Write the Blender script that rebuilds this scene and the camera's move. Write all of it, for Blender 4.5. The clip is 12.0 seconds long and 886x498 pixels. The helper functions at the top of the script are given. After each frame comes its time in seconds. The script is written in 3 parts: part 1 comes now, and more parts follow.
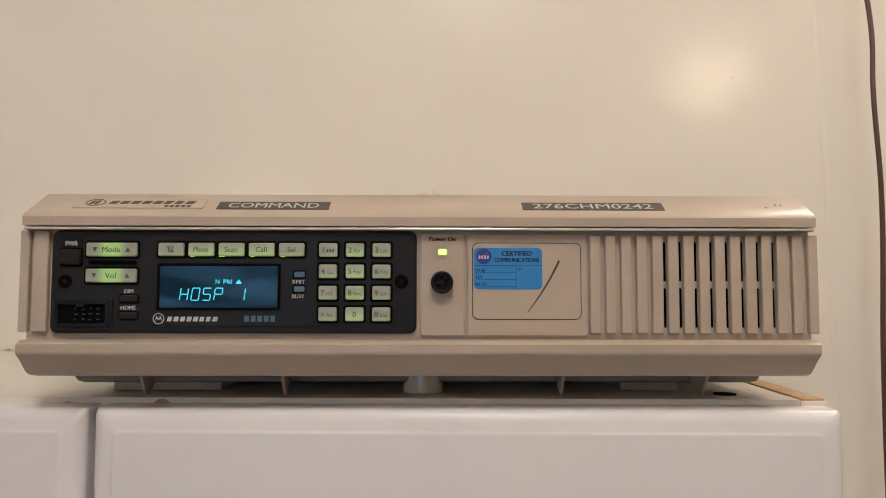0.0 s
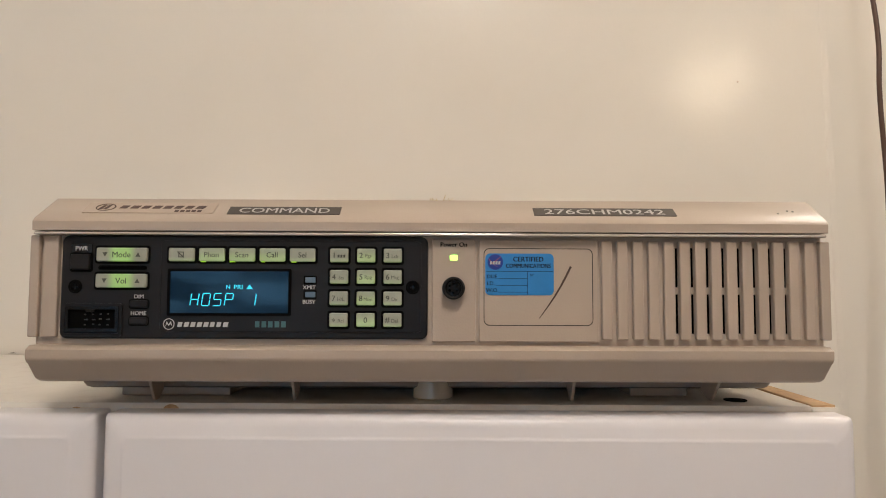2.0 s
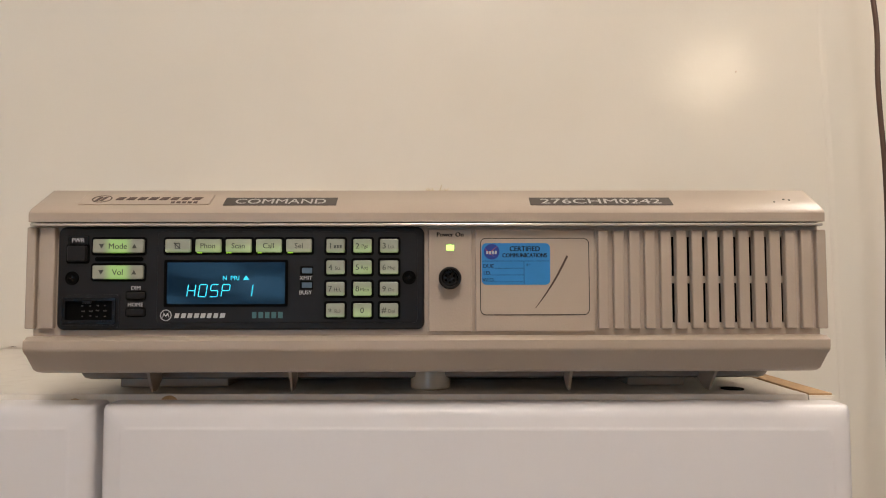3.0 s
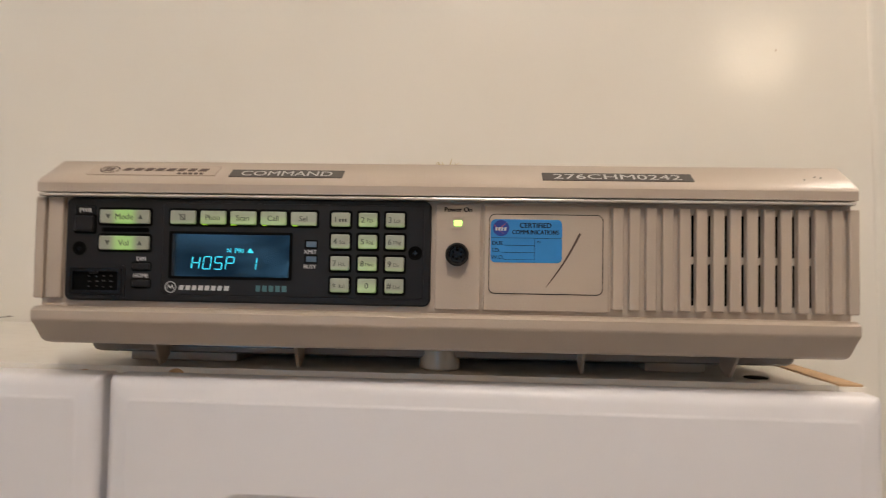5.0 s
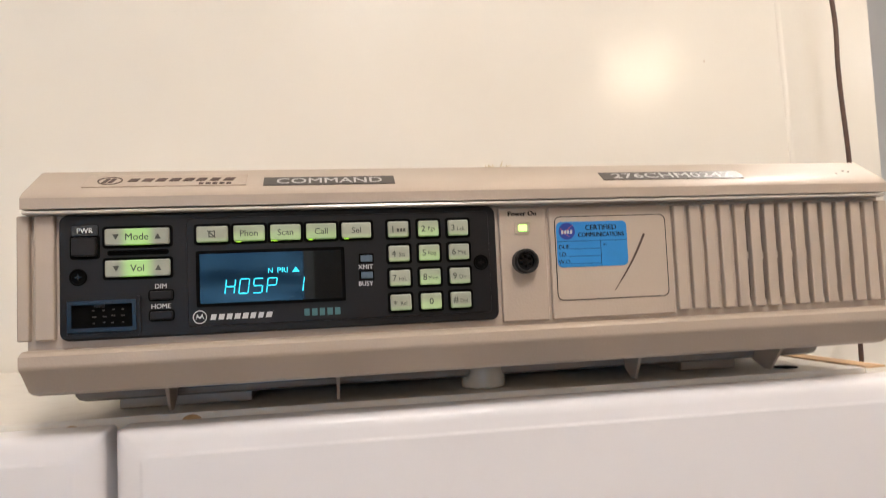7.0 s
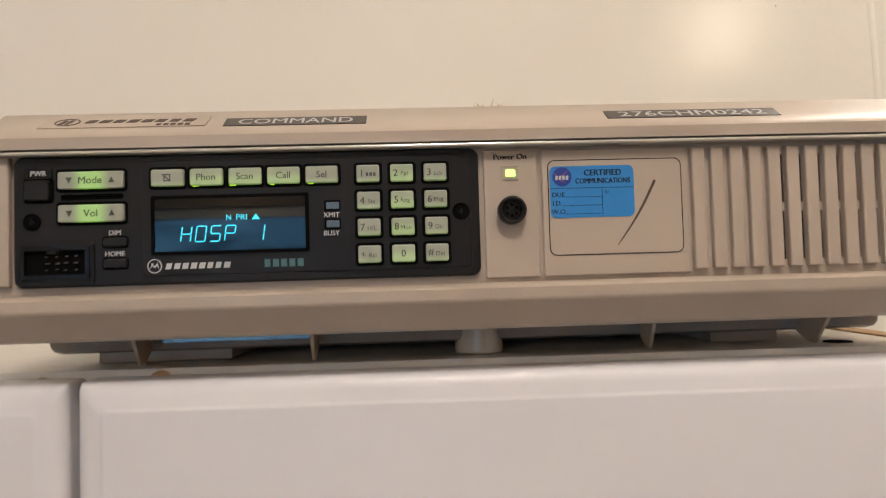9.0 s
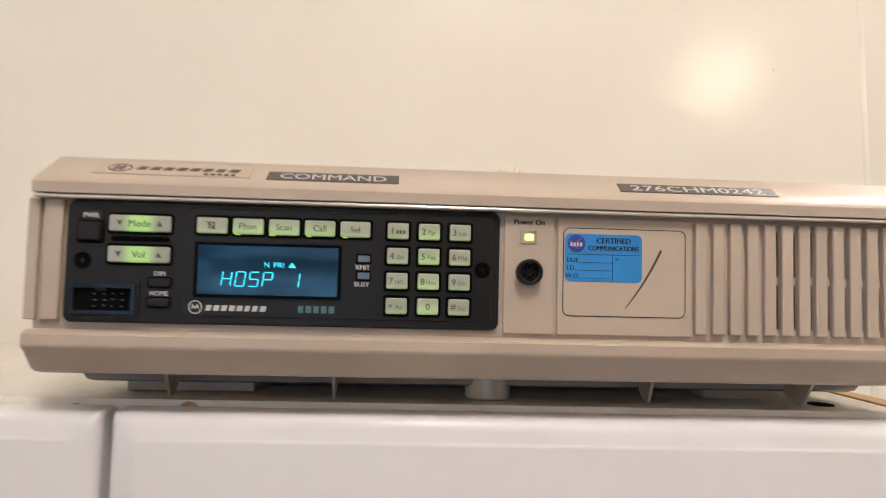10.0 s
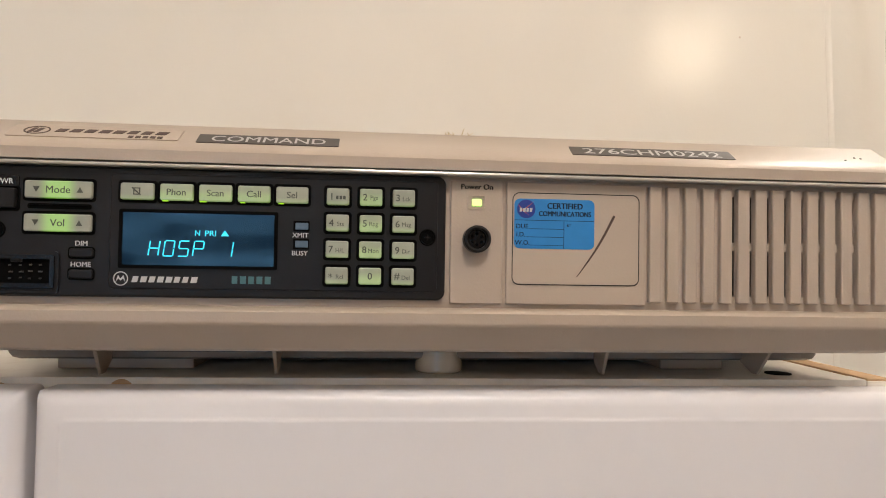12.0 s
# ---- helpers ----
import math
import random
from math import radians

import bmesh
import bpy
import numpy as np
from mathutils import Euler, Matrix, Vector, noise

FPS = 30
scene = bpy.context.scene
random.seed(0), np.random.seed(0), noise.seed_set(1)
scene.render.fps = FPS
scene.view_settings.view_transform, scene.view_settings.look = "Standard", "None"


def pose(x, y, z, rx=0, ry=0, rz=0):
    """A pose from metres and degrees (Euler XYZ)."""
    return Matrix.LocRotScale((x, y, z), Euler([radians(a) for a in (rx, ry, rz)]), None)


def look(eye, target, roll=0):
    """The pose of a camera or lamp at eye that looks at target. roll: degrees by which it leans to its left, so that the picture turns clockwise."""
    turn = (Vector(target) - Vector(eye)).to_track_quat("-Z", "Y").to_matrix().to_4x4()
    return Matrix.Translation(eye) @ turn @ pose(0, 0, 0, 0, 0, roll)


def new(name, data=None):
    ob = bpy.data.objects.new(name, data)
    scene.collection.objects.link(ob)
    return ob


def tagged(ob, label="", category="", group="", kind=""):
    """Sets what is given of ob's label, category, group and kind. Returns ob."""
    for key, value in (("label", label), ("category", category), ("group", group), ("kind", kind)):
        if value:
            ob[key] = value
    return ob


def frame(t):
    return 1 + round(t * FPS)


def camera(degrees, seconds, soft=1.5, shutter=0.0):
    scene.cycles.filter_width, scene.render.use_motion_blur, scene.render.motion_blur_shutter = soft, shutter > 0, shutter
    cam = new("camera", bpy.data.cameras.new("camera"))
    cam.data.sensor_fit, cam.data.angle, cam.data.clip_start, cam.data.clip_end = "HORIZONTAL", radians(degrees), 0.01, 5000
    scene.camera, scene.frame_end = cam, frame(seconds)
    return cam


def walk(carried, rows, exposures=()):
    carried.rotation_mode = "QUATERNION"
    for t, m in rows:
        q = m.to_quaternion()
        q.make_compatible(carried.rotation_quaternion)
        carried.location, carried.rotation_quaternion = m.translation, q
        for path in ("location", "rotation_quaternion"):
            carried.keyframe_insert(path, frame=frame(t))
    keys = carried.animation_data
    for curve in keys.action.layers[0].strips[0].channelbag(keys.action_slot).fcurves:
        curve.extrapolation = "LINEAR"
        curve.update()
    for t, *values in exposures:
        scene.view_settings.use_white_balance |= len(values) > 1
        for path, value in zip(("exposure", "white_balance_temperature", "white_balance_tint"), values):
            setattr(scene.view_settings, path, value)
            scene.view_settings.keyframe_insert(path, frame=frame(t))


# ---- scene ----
cam = camera(67.0, 12.0, soft=1.0, shutter=0.5)
PATH = [
    (0, (0.01, -0.335, 1.364), (0.03, 1.661, 1.483), 0.1),
    (0.5, (0.009, -0.333, 1.364), (0.043, 1.663, 1.485), 0.3),
    (1, (0.008, -0.334, 1.364), (0.013, 1.662, 1.492), -0.2),
    (1.5, (0.003, -0.333, 1.365), (0.02, 1.664, 1.485), -0.0),
    (2, (0.004, -0.334, 1.366), (0.026, 1.662, 1.49), 0.2),
    (2.5, (0.004, -0.333, 1.363), (0.031, 1.663, 1.489), -0.1),
    (3, (0.006, -0.334, 1.364), (0.027, 1.663, 1.47), -0.1),
    (3.2, (0.001, -0.333, 1.364), (0.038, 1.665, 1.458), 0.1),
    (4.8, (0.006, -0.329, 1.356), (0.041, 1.668, 1.461), 0.5),
    (5, (0.021, -0.323, 1.358), (-0.072, 1.673, 1.431), 1.0),
    (5.2, (0.023, -0.324, 1.356), (-0.113, 1.67, 1.441), -0.6),
    (5.3, (0.018, -0.323, 1.343), (-0.1, 1.665, 1.522), -0.0),
    (5.5, (0.005, -0.331, 1.347), (-0.184, 1.655, 1.499), 1.8),
    (5.7, (-0.009, -0.323, 1.33), (-0.186, 1.658, 1.54), 1.2),
    (5.8, (-0.021, -0.318, 1.325), (-0.146, 1.668, 1.526), 0.9),
    (6, (-0.034, -0.294, 1.319), (-0.153, 1.686, 1.569), 3.5),
    (6.2, (-0.058, -0.299, 1.331), (-0.008, 1.682, 1.601), 2.0),
    (6.5, (-0.077, -0.296, 1.342), (0.134, 1.683, 1.543), 1.0),
    (6.8, (-0.078, -0.289, 1.346), (0.253, 1.677, 1.511), -1.3),
    (7, (-0.074, -0.292, 1.356), (0.264, 1.676, 1.478), -2.5),
    (7.2, (-0.071, -0.293, 1.358), (0.199, 1.688, 1.397), -1.3),
    (8.8, (-0.033, -0.275, 1.334), (0.047, 1.723, 1.349), -0.4),
    (9, (-0.026, -0.266, 1.343), (0.058, 1.731, 1.416), -1.7),
    (9.5, (-0.029, -0.239, 1.342), (0.077, 1.755, 1.446), 0.9),
    (9.8, (-0.042, -0.261, 1.348), (0.096, 1.731, 1.464), 2.5),
    (10, (-0.042, -0.287, 1.359), (0.081, 1.706, 1.479), 1.4),
    (10.2, (-0.038, -0.298, 1.356), (0.065, 1.694, 1.49), 1.3),
    (10.5, (-0.041, -0.298, 1.349), (0.101, 1.694, 1.462), 0.7),
    (10.8, (-0.029, -0.287, 1.357), (0.067, 1.708, 1.465), -0.3),
    (11, (-0.031, -0.282, 1.363), (0.075, 1.711, 1.489), -0.4),
    (11.2, (-0.037, -0.273, 1.351), (0.103, 1.719, 1.47), 1.5),
    (11.3, (-0.037, -0.269, 1.353), (0.114, 1.724, 1.409), 1.7),
    (11.5, (-0.033, -0.273, 1.353), (0.154, 1.717, 1.423), 1.0),
    (12, (-0.027, -0.274, 1.355), (0.164, 1.716, 1.413), 0.9),
]
EXPOSURES = [(0.0, -0.17, 6680, 10), (3.0, -0.17, 6680, 10), (5.0, -0.18, 6700, 10), (5.5, -0.04, 6560, 10), (5.8, 0.1, 6460, 10), (6.0, 0.15, 6420, 10), (6.5, 0.28, 6400, 10), (7.0, 0.29, 6400, 10), (9.0, 0.0, 6660, 10), (9.5, 0.09, 6620, 10), (10.0, 0.26, 6460, 10), (10.5, 0.27, 6420, 10), (11.0, 0.27, 6480, 10), (11.5, 0.24, 6540, 10), (12.0, 0.08, 6600, 10)]
walk(cam, [(t, look(eye, target, roll)) for t, eye, target, roll in PATH], EXPOSURES)

# ---- light ----

world = bpy.data.worlds.new("world")
scene.world = world
world.use_nodes = True
sky = world.node_tree.nodes.new("ShaderNodeTexSky")
sky.sky_type, sky.sun_disc, sky.sun_elevation, sky.sun_rotation = "NISHITA", False, radians(30), radians(200)
world.node_tree.links.new(sky.outputs["Color"], world.node_tree.nodes["Background"].inputs["Color"])
world.node_tree.nodes["Background"].inputs["Strength"].default_value = 0.1

# unseen warm ceiling lights, one overhead, one in the passage, two added at the sides as fill; a small bare bulb on a
# cord, added near the wall for a glint; a pendant further back
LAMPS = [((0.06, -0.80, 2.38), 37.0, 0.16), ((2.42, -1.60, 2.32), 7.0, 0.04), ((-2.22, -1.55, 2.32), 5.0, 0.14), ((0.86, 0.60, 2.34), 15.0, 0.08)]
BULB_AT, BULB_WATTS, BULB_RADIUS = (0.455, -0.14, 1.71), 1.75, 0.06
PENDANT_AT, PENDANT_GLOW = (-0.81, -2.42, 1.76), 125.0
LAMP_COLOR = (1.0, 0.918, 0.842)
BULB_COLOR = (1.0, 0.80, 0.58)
WINDOW_GLOW = 4.4


# ---- materials ----
def material(name, color, rough=0.5, metal=0.0, grain=0.0, grain_size=0.001, tone=0.06, tone_size=0.05, dirt=None, dirt_amount=0.0, specular=0.5, emit=None, emit_strength=0.0):
    """A painted, moulded or raw surface: tone varies at a large scale, grain gives fine relief, dirt lies in patches."""
    m = bpy.data.materials.new(name)
    m.use_nodes = True
    nodes, links = m.node_tree.nodes, m.node_tree.links
    shader = nodes["Principled BSDF"]
    coord = nodes.new("ShaderNodeTexCoord")
    large = nodes.new("ShaderNodeTexNoise")
    large.inputs["Scale"].default_value, large.inputs["Detail"].default_value = 1 / tone_size, 4
    links.new(coord.outputs["Object"], large.inputs["Vector"])
    ramp = nodes.new("ShaderNodeMapRange")
    ramp.inputs["From Min"].default_value, ramp.inputs["From Max"].default_value = 0.3, 0.7
    ramp.inputs["To Min"].default_value, ramp.inputs["To Max"].default_value = 1 - tone, 1 + tone
    links.new(large.outputs["Fac"], ramp.inputs["Value"])
    mix = nodes.new("ShaderNodeMix")
    mix.data_type, mix.blend_type = "RGBA", "MULTIPLY"
    mix.inputs[0].default_value = 1.0
    mix.inputs[6].default_value = (*color, 1)
    links.new(ramp.outputs["Result"], mix.inputs[7])
    out = mix.outputs[2]
    if dirt:
        spots = nodes.new("ShaderNodeTexNoise")
        spots.inputs["Scale"].default_value, spots.inputs["Detail"].default_value = 3.1 / tone_size, 8
        links.new(coord.outputs["Object"], spots.inputs["Vector"])
        where = nodes.new("ShaderNodeMapRange")
        where.inputs["From Min"].default_value, where.inputs["From Max"].default_value = 0.55, 0.8
        where.inputs["To Max"].default_value = dirt_amount
        links.new(spots.outputs["Fac"], where.inputs["Value"])
        soil = nodes.new("ShaderNodeMix")
        soil.data_type = "RGBA"
        links.new(where.outputs["Result"], soil.inputs[0])
        links.new(out, soil.inputs[6])
        soil.inputs[7].default_value = (*dirt, 1)
        out = soil.outputs[2]
    links.new(out, shader.inputs["Base Color"])
    gloss = nodes.new("ShaderNodeMapRange")
    gloss.inputs["To Min"].default_value, gloss.inputs["To Max"].default_value = rough * 0.88, min(1, rough * 1.12)
    links.new(large.outputs["Fac"], gloss.inputs["Value"])
    links.new(gloss.outputs["Result"], shader.inputs["Roughness"])
    shader.inputs["Metallic"].default_value = metal
    shader.inputs["Specular IOR Level"].default_value = specular
    if grain:
        fine = nodes.new("ShaderNodeTexNoise")
        fine.inputs["Scale"].default_value, fine.inputs["Detail"].default_value = 1 / grain_size, 3
        links.new(coord.outputs["Object"], fine.inputs["Vector"])
        bump = nodes.new("ShaderNodeBump")
        bump.inputs["Strength"].default_value, bump.inputs["Distance"].default_value = grain, grain_size * 0.2
        links.new(fine.outputs["Fac"], bump.inputs["Height"])
        links.new(bump.outputs["Normal"], shader.inputs["Normal"])
    if emit:
        shader.inputs["Emission Color"].default_value = (*emit, 1)
        shader.inputs["Emission Strength"].default_value = emit_strength
    return m


def backlit(name, color, glow, strength, middle, reach, axis):
    """Translucent key plastic with a lamp behind it: the glow fades from the lamp's place along one axis (0 to 1 over the key)."""
    m = material(name, color, 0.35, grain=0.15, grain_size=0.0006, tone=0.05, tone_size=0.004)
    nodes, links = m.node_tree.nodes, m.node_tree.links
    shader = nodes["Principled BSDF"]
    coord = nodes.new("ShaderNodeTexCoord")
    split = nodes.new("ShaderNodeSeparateXYZ")
    links.new(coord.outputs["Generated"], split.inputs[0])
    off = nodes.new("ShaderNodeMath")
    off.operation = "SUBTRACT"
    links.new(split.outputs[axis], off.inputs[0])
    off.inputs[1].default_value = middle
    size = nodes.new("ShaderNodeMath")
    size.operation = "ABSOLUTE"
    links.new(off.outputs[0], size.inputs[0])
    fade = nodes.new("ShaderNodeMapRange")
    fade.interpolation_type = "SMOOTHSTEP"
    fade.inputs["From Min"].default_value, fade.inputs["From Max"].default_value = reach, reach * 0.35
    fade.inputs["To Max"].default_value = strength
    links.new(size.outputs[0], fade.inputs["Value"])
    links.new(fade.outputs["Result"], shader.inputs["Emission Strength"])
    shader.inputs["Emission Color"].default_value = (*glow, 1)
    return m


def wood(name, dark, light):
    m = material(name, light, 0.7, grain=0.4, grain_size=0.002, tone=0.12, tone_size=0.02, dirt=dark, dirt_amount=0.7)
    return m


BEIGE = material("beige_moulded_plastic", (0.435, 0.357, 0.289), 0.38, grain=0.35, grain_size=0.0011, tone=0.035, tone_size=0.06, dirt=(0.30, 0.24, 0.18), dirt_amount=0.10)
BEIGE_FOOT = material("cream_rubber", (0.66, 0.56, 0.43), 0.22, specular=0.7, tone=0.05, tone_size=0.01)
PAN = material("grey_painted_steel", (0.34, 0.29, 0.25), 0.2, specular=0.6, grain=0.1, grain_size=0.002, tone=0.05, tone_size=0.03)
PAN_BRIGHT = material("bright_zinc_steel", (0.25, 0.24, 0.23), 0.20, metal=0.40, specular=0.6, tone=0.06, tone_size=0.02)
BLACK = material("black_moulded_plastic", (0.0115, 0.0104, 0.0106), 0.42, specular=0.24, grain=0.25, grain_size=0.0008, tone=0.12, tone_size=0.02)
BLACK_GLOSS = material("black_smooth_plastic", (0.006, 0.006, 0.007), 0.25, specular=0.35, tone=0.1, tone_size=0.02)
# the speaker cloth's black, also painted as shade in wells, holes and screws
BLACK_VOID = material("black_cloth_and_recess_shade", (0.002, 0.002, 0.002), 0.9, specular=0.08, tone=0.1, tone_size=0.01)
GLASS = material("smoked_display_glass", (0.003, 0.006, 0.008), 0.03, tone=0.2, tone_size=0.02, specular=0.5)
SEGMENT = material("lit_cyan_segment", (0.02, 0.3, 0.35), 0.4, emit=(0.04, 0.78, 1.0), emit_strength=1.05)
LAMP_GREEN = material("lit_green_lens", (0.5, 0.7, 0.2), 0.3, emit=(0.42, 1.0, 0.14), emit_strength=2.2)
LEAK = material("green_light_leak", (0.3, 0.5, 0.05), 0.4, emit=(0.45, 1.0, 0.02), emit_strength=0.8)
LAMP_OFF = material("unlit_grey_blue_lens", (0.10, 0.14, 0.18), 0.25, tone=0.1, tone_size=0.002)
KEY = backlit("pale_key", (0.34, 0.355, 0.285), (0.35, 0.80, 0.06), 0.10, 0.0, 0.35, 2)
KEY_BRIGHT = backlit("pale_key_backlit", (0.36, 0.40, 0.29), (0.38, 0.85, 0.08), 0.16, 0.0, 0.8, 2)
ROCKER = backlit("pale_rocker_backlit", (0.31, 0.32, 0.26), (0.30, 0.85, 0.03), 0.36, 0.5, 0.31, 0)
INK = material("dark_print", (0.012, 0.012, 0.012), 0.7, specular=0.2)
INK_GREY = material("grey_green_print", (0.07, 0.075, 0.06), 0.6)
INK_WHITE = material("white_print", (0.52, 0.51, 0.50), 0.6)
INK_TEAL = material("teal_print", (0.06, 0.15, 0.16), 0.5)
NICK = material("bare_plaster", (0.62, 0.52, 0.44), 0.8, tone=0.1, tone_size=0.002)
INK_PEN = material("brown_black_pen", (0.075, 0.045, 0.035), 0.6, tone=0.3, tone_size=0.004)
STICKER_BLUE = material("blue_sticker_paper", (0.020, 0.205, 0.52), 0.5, tone=0.06, tone_size=0.01)
EMBLEM_BLUE = material("dark_blue_print", (0.015, 0.04, 0.26), 0.5)
EMBLEM_RED = material("red_print", (0.42, 0.08, 0.10), 0.5)
TAPE_BLACK = material("dark_brown_label_tape", (0.045, 0.034, 0.028), 0.35, tone=0.1, tone_size=0.01)
TRIM_SILVER = material("satin_silver_trim", (0.50, 0.45, 0.40), 0.14, specular=0.8, tone=0.05, tone_size=0.02)
PIN_DARK = material("tarnished_pin", (0.08, 0.075, 0.07), 0.45, metal=0.6)
METAL = material("nickel_pin", (0.6, 0.58, 0.54), 0.3, metal=1.0)
STEEL_DARK = material("black_steel", (0.03, 0.03, 0.03), 0.4, metal=0.6)
FOIL = material("white_foil_door", (0.75, 0.722, 0.735), 0.33, grain=0.05, grain_size=0.004, tone=0.02, tone_size=0.15, dirt=(0.6, 0.5, 0.4), dirt_amount=0.06)
MELAMINE = material("white_melamine", (0.78, 0.73, 0.66), 0.38, grain=0.12, grain_size=0.0015, tone=0.04, tone_size=0.04, dirt=(0.42, 0.33, 0.24), dirt_amount=0.3)
RAW_WOOD = wood("raw_particle_board", (0.26, 0.14, 0.06), (0.50, 0.32, 0.17))
WALL_PAINT = material("cream_gloss_wall_paint", (0.80, 0.755, 0.68), 0.18, specular=0.30, grain=0.10, grain_size=0.006, tone=0.02, tone_size=0.25, dirt=(0.6, 0.5, 0.38), dirt_amount=0.05)
ROOM_PAINT = material("off_white_wall_paint", (0.74, 0.71, 0.67), 0.6, grain=0.1, grain_size=0.005, tone=0.04, tone_size=0.3)
PANELLING = wood("brown_wall_panelling", (0.12, 0.08, 0.05), (0.24, 0.17, 0.11))
TRIM_PAINT = material("grey_white_trim_paint", (0.66, 0.66, 0.66), 0.4, grain=0.08, grain_size=0.005, tone=0.03, tone_size=0.1)
HALL_PAINT = material("grey_white_wall_paint", (0.60, 0.60, 0.60), 0.6, grain=0.08, grain_size=0.005, tone=0.03, tone_size=0.3)
CEILING_PAINT = material("white_ceiling_paint", (0.80, 0.78, 0.74), 0.8, grain=0.2, grain_size=0.004, tone=0.03, tone_size=0.3)
FLOORING = wood("brown_floor", (0.42, 0.36, 0.30), (0.62, 0.56, 0.49))
CABLE = material("dark_brown_cable", (0.085, 0.042, 0.028), 0.45, tone=0.1, tone_size=0.02)
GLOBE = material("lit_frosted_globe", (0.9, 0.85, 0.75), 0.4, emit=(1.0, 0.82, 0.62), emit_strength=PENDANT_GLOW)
PANE = material("window_pane", (1, 1, 1), 0.02)
PANE.node_tree.nodes["Principled BSDF"].inputs["Transmission Weight"].default_value = 1.0
DUST = material("yellowed_lint", (0.62, 0.50, 0.30), 0.9, tone=0.2, tone_size=0.002)


# ---- mesh helpers ----
def part(name, bm, mat, parent=None, label="", at=None):
    """Link a bmesh as one mesh object, under a thing or a part."""
    bmesh.ops.recalc_face_normals(bm, faces=bm.faces[:])
    mesh = bpy.data.meshes.new(name)
    bm.to_mesh(mesh)
    bm.free()
    mesh.materials.append(mat)
    mesh.polygons.foreach_set("use_smooth", [True] * len(mesh.polygons))
    mesh.set_sharp_from_angle(angle=radians(38))
    ob = new(name, mesh)
    if parent:
        ob.parent = parent
    if at:
        ob.matrix_basis = at
    flat = ob.modifiers.new("weighted_normal", "WEIGHTED_NORMAL")
    flat.keep_sharp, flat.weight = True, 100
    return tagged(ob, label)


def thing(name, label, category, at=None, group="", kind=""):
    ob = new(name)
    ob.empty_display_size = 0.02
    if at:
        ob.matrix_basis = at
    return tagged(ob, label, category, group, kind)


def box(bm, x0, x1, y0, y1, z0, z1, bevel=0.0, segments=2):
    made = bmesh.ops.create_cube(bm, size=1.0, matrix=Matrix.Translation(((x0 + x1) / 2, (y0 + y1) / 2, (z0 + z1) / 2)) @ Matrix.Diagonal((x1 - x0, y1 - y0, z1 - z0, 1)))
    if bevel:
        edges = {e for v in made["verts"] for e in v.link_edges}
        bmesh.ops.bevel(bm, geom=list(edges), offset=bevel, segments=segments, affect="EDGES", profile=0.5)
    return bm


def boxed(*args, **kw):
    return box(bmesh.new(), *args, **kw)


def rounded(x0, x1, z0, z1, r, steps=6):
    """The outline of a rounded rectangle in x and z, counter-clockwise."""
    ring = []
    for cx, cz, start in ((x1 - r, z0 + r, -90), (x1 - r, z1 - r, 0), (x0 + r, z1 - r, 90), (x0 + r, z0 + r, 180)):
        for k in range(steps + 1):
            a = radians(start + 90 * k / steps)
            ring.append((cx + r * math.cos(a), cz + r * math.sin(a)))
    return ring


def loft(bm, rings, close_first=True, close_last=True):
    """Skin between rings of as many points each."""
    rows = [[bm.verts.new(p) for p in ring] for ring in rings]
    for a, b in zip(rows, rows[1:]):
        for i in range(len(a)):
            j = (i + 1) % len(a)
            bm.faces.new((a[i], a[j], b[j], b[i]))
    if close_first:
        bm.faces.new(rows[0][::-1])
    if close_last:
        bm.faces.new(rows[-1])
    return bm


def plate(x0, x1, z0, z1, r, front, back, soft=0.0004, bm=None):
    """A rounded plate that faces -y, with a softened front edge."""
    bm = bm or bmesh.new()
    rings = [[(x, back, z) for x, z in rounded(x0, x1, z0, z1, r)]]
    for k in range(4):
        a = radians(30 * k)
        inset = soft * (1 - math.cos(a))
        rings.append([(x, front + soft * (1 - math.sin(a)), z) for x, z in rounded(x0 + inset, x1 - inset, z0 + inset, z1 - inset, max(r - inset, 1e-5))])
    return loft(bm, rings)


def tray(x0, x1, z0, z1, r, front, floor_y, wall=0.0006, back=None):
    """A rounded frame that faces -y: a rim at front round a sunk floor."""
    back = floor_y + 0.001 if back is None else back
    rings = [[(x, back, z) for x, z in rounded(x0, x1, z0, z1, r)],
             [(x, front, z) for x, z in rounded(x0, x1, z0, z1, r)],
             [(x, front, z) for x, z in rounded(x0 + wall, x1 - wall, z0 + wall, z1 - wall, max(r - wall, 1e-4))],
             [(x, floor_y, z) for x, z in rounded(x0 + wall, x1 - wall, z0 + wall, z1 - wall, max(r - wall, 1e-4))]]
    return loft(bmesh.new(), rings)


def bar(profile, soft=0.0008):
    """A moulding along x. Profile points: y, z, the left end's x and the right end's x."""
    bm = bmesh.new()
    loft(bm, [[(p[2], p[0], p[1]) for p in profile], [(p[3], p[0], p[1]) for p in profile]])
    if soft:
        edges = [e for e in bm.edges if len(e.link_faces) == 2 and e.calc_face_angle(0) > radians(15)]
        bmesh.ops.bevel(bm, geom=edges, offset=soft, segments=3, affect="EDGES", profile=0.5)
    return bm


def disc(cx, cz, r, front, back, steps=32, soft=0.0004, bm=None):
    bm = bm or bmesh.new()
    rings = []
    for y, q in ((back, r), (front + soft, r), (front, r - soft)):
        rings.append([(cx + q * math.cos(2 * math.pi * k / steps), y, cz + q * math.sin(2 * math.pi * k / steps)) for k in range(steps)])
    return loft(bm, rings)


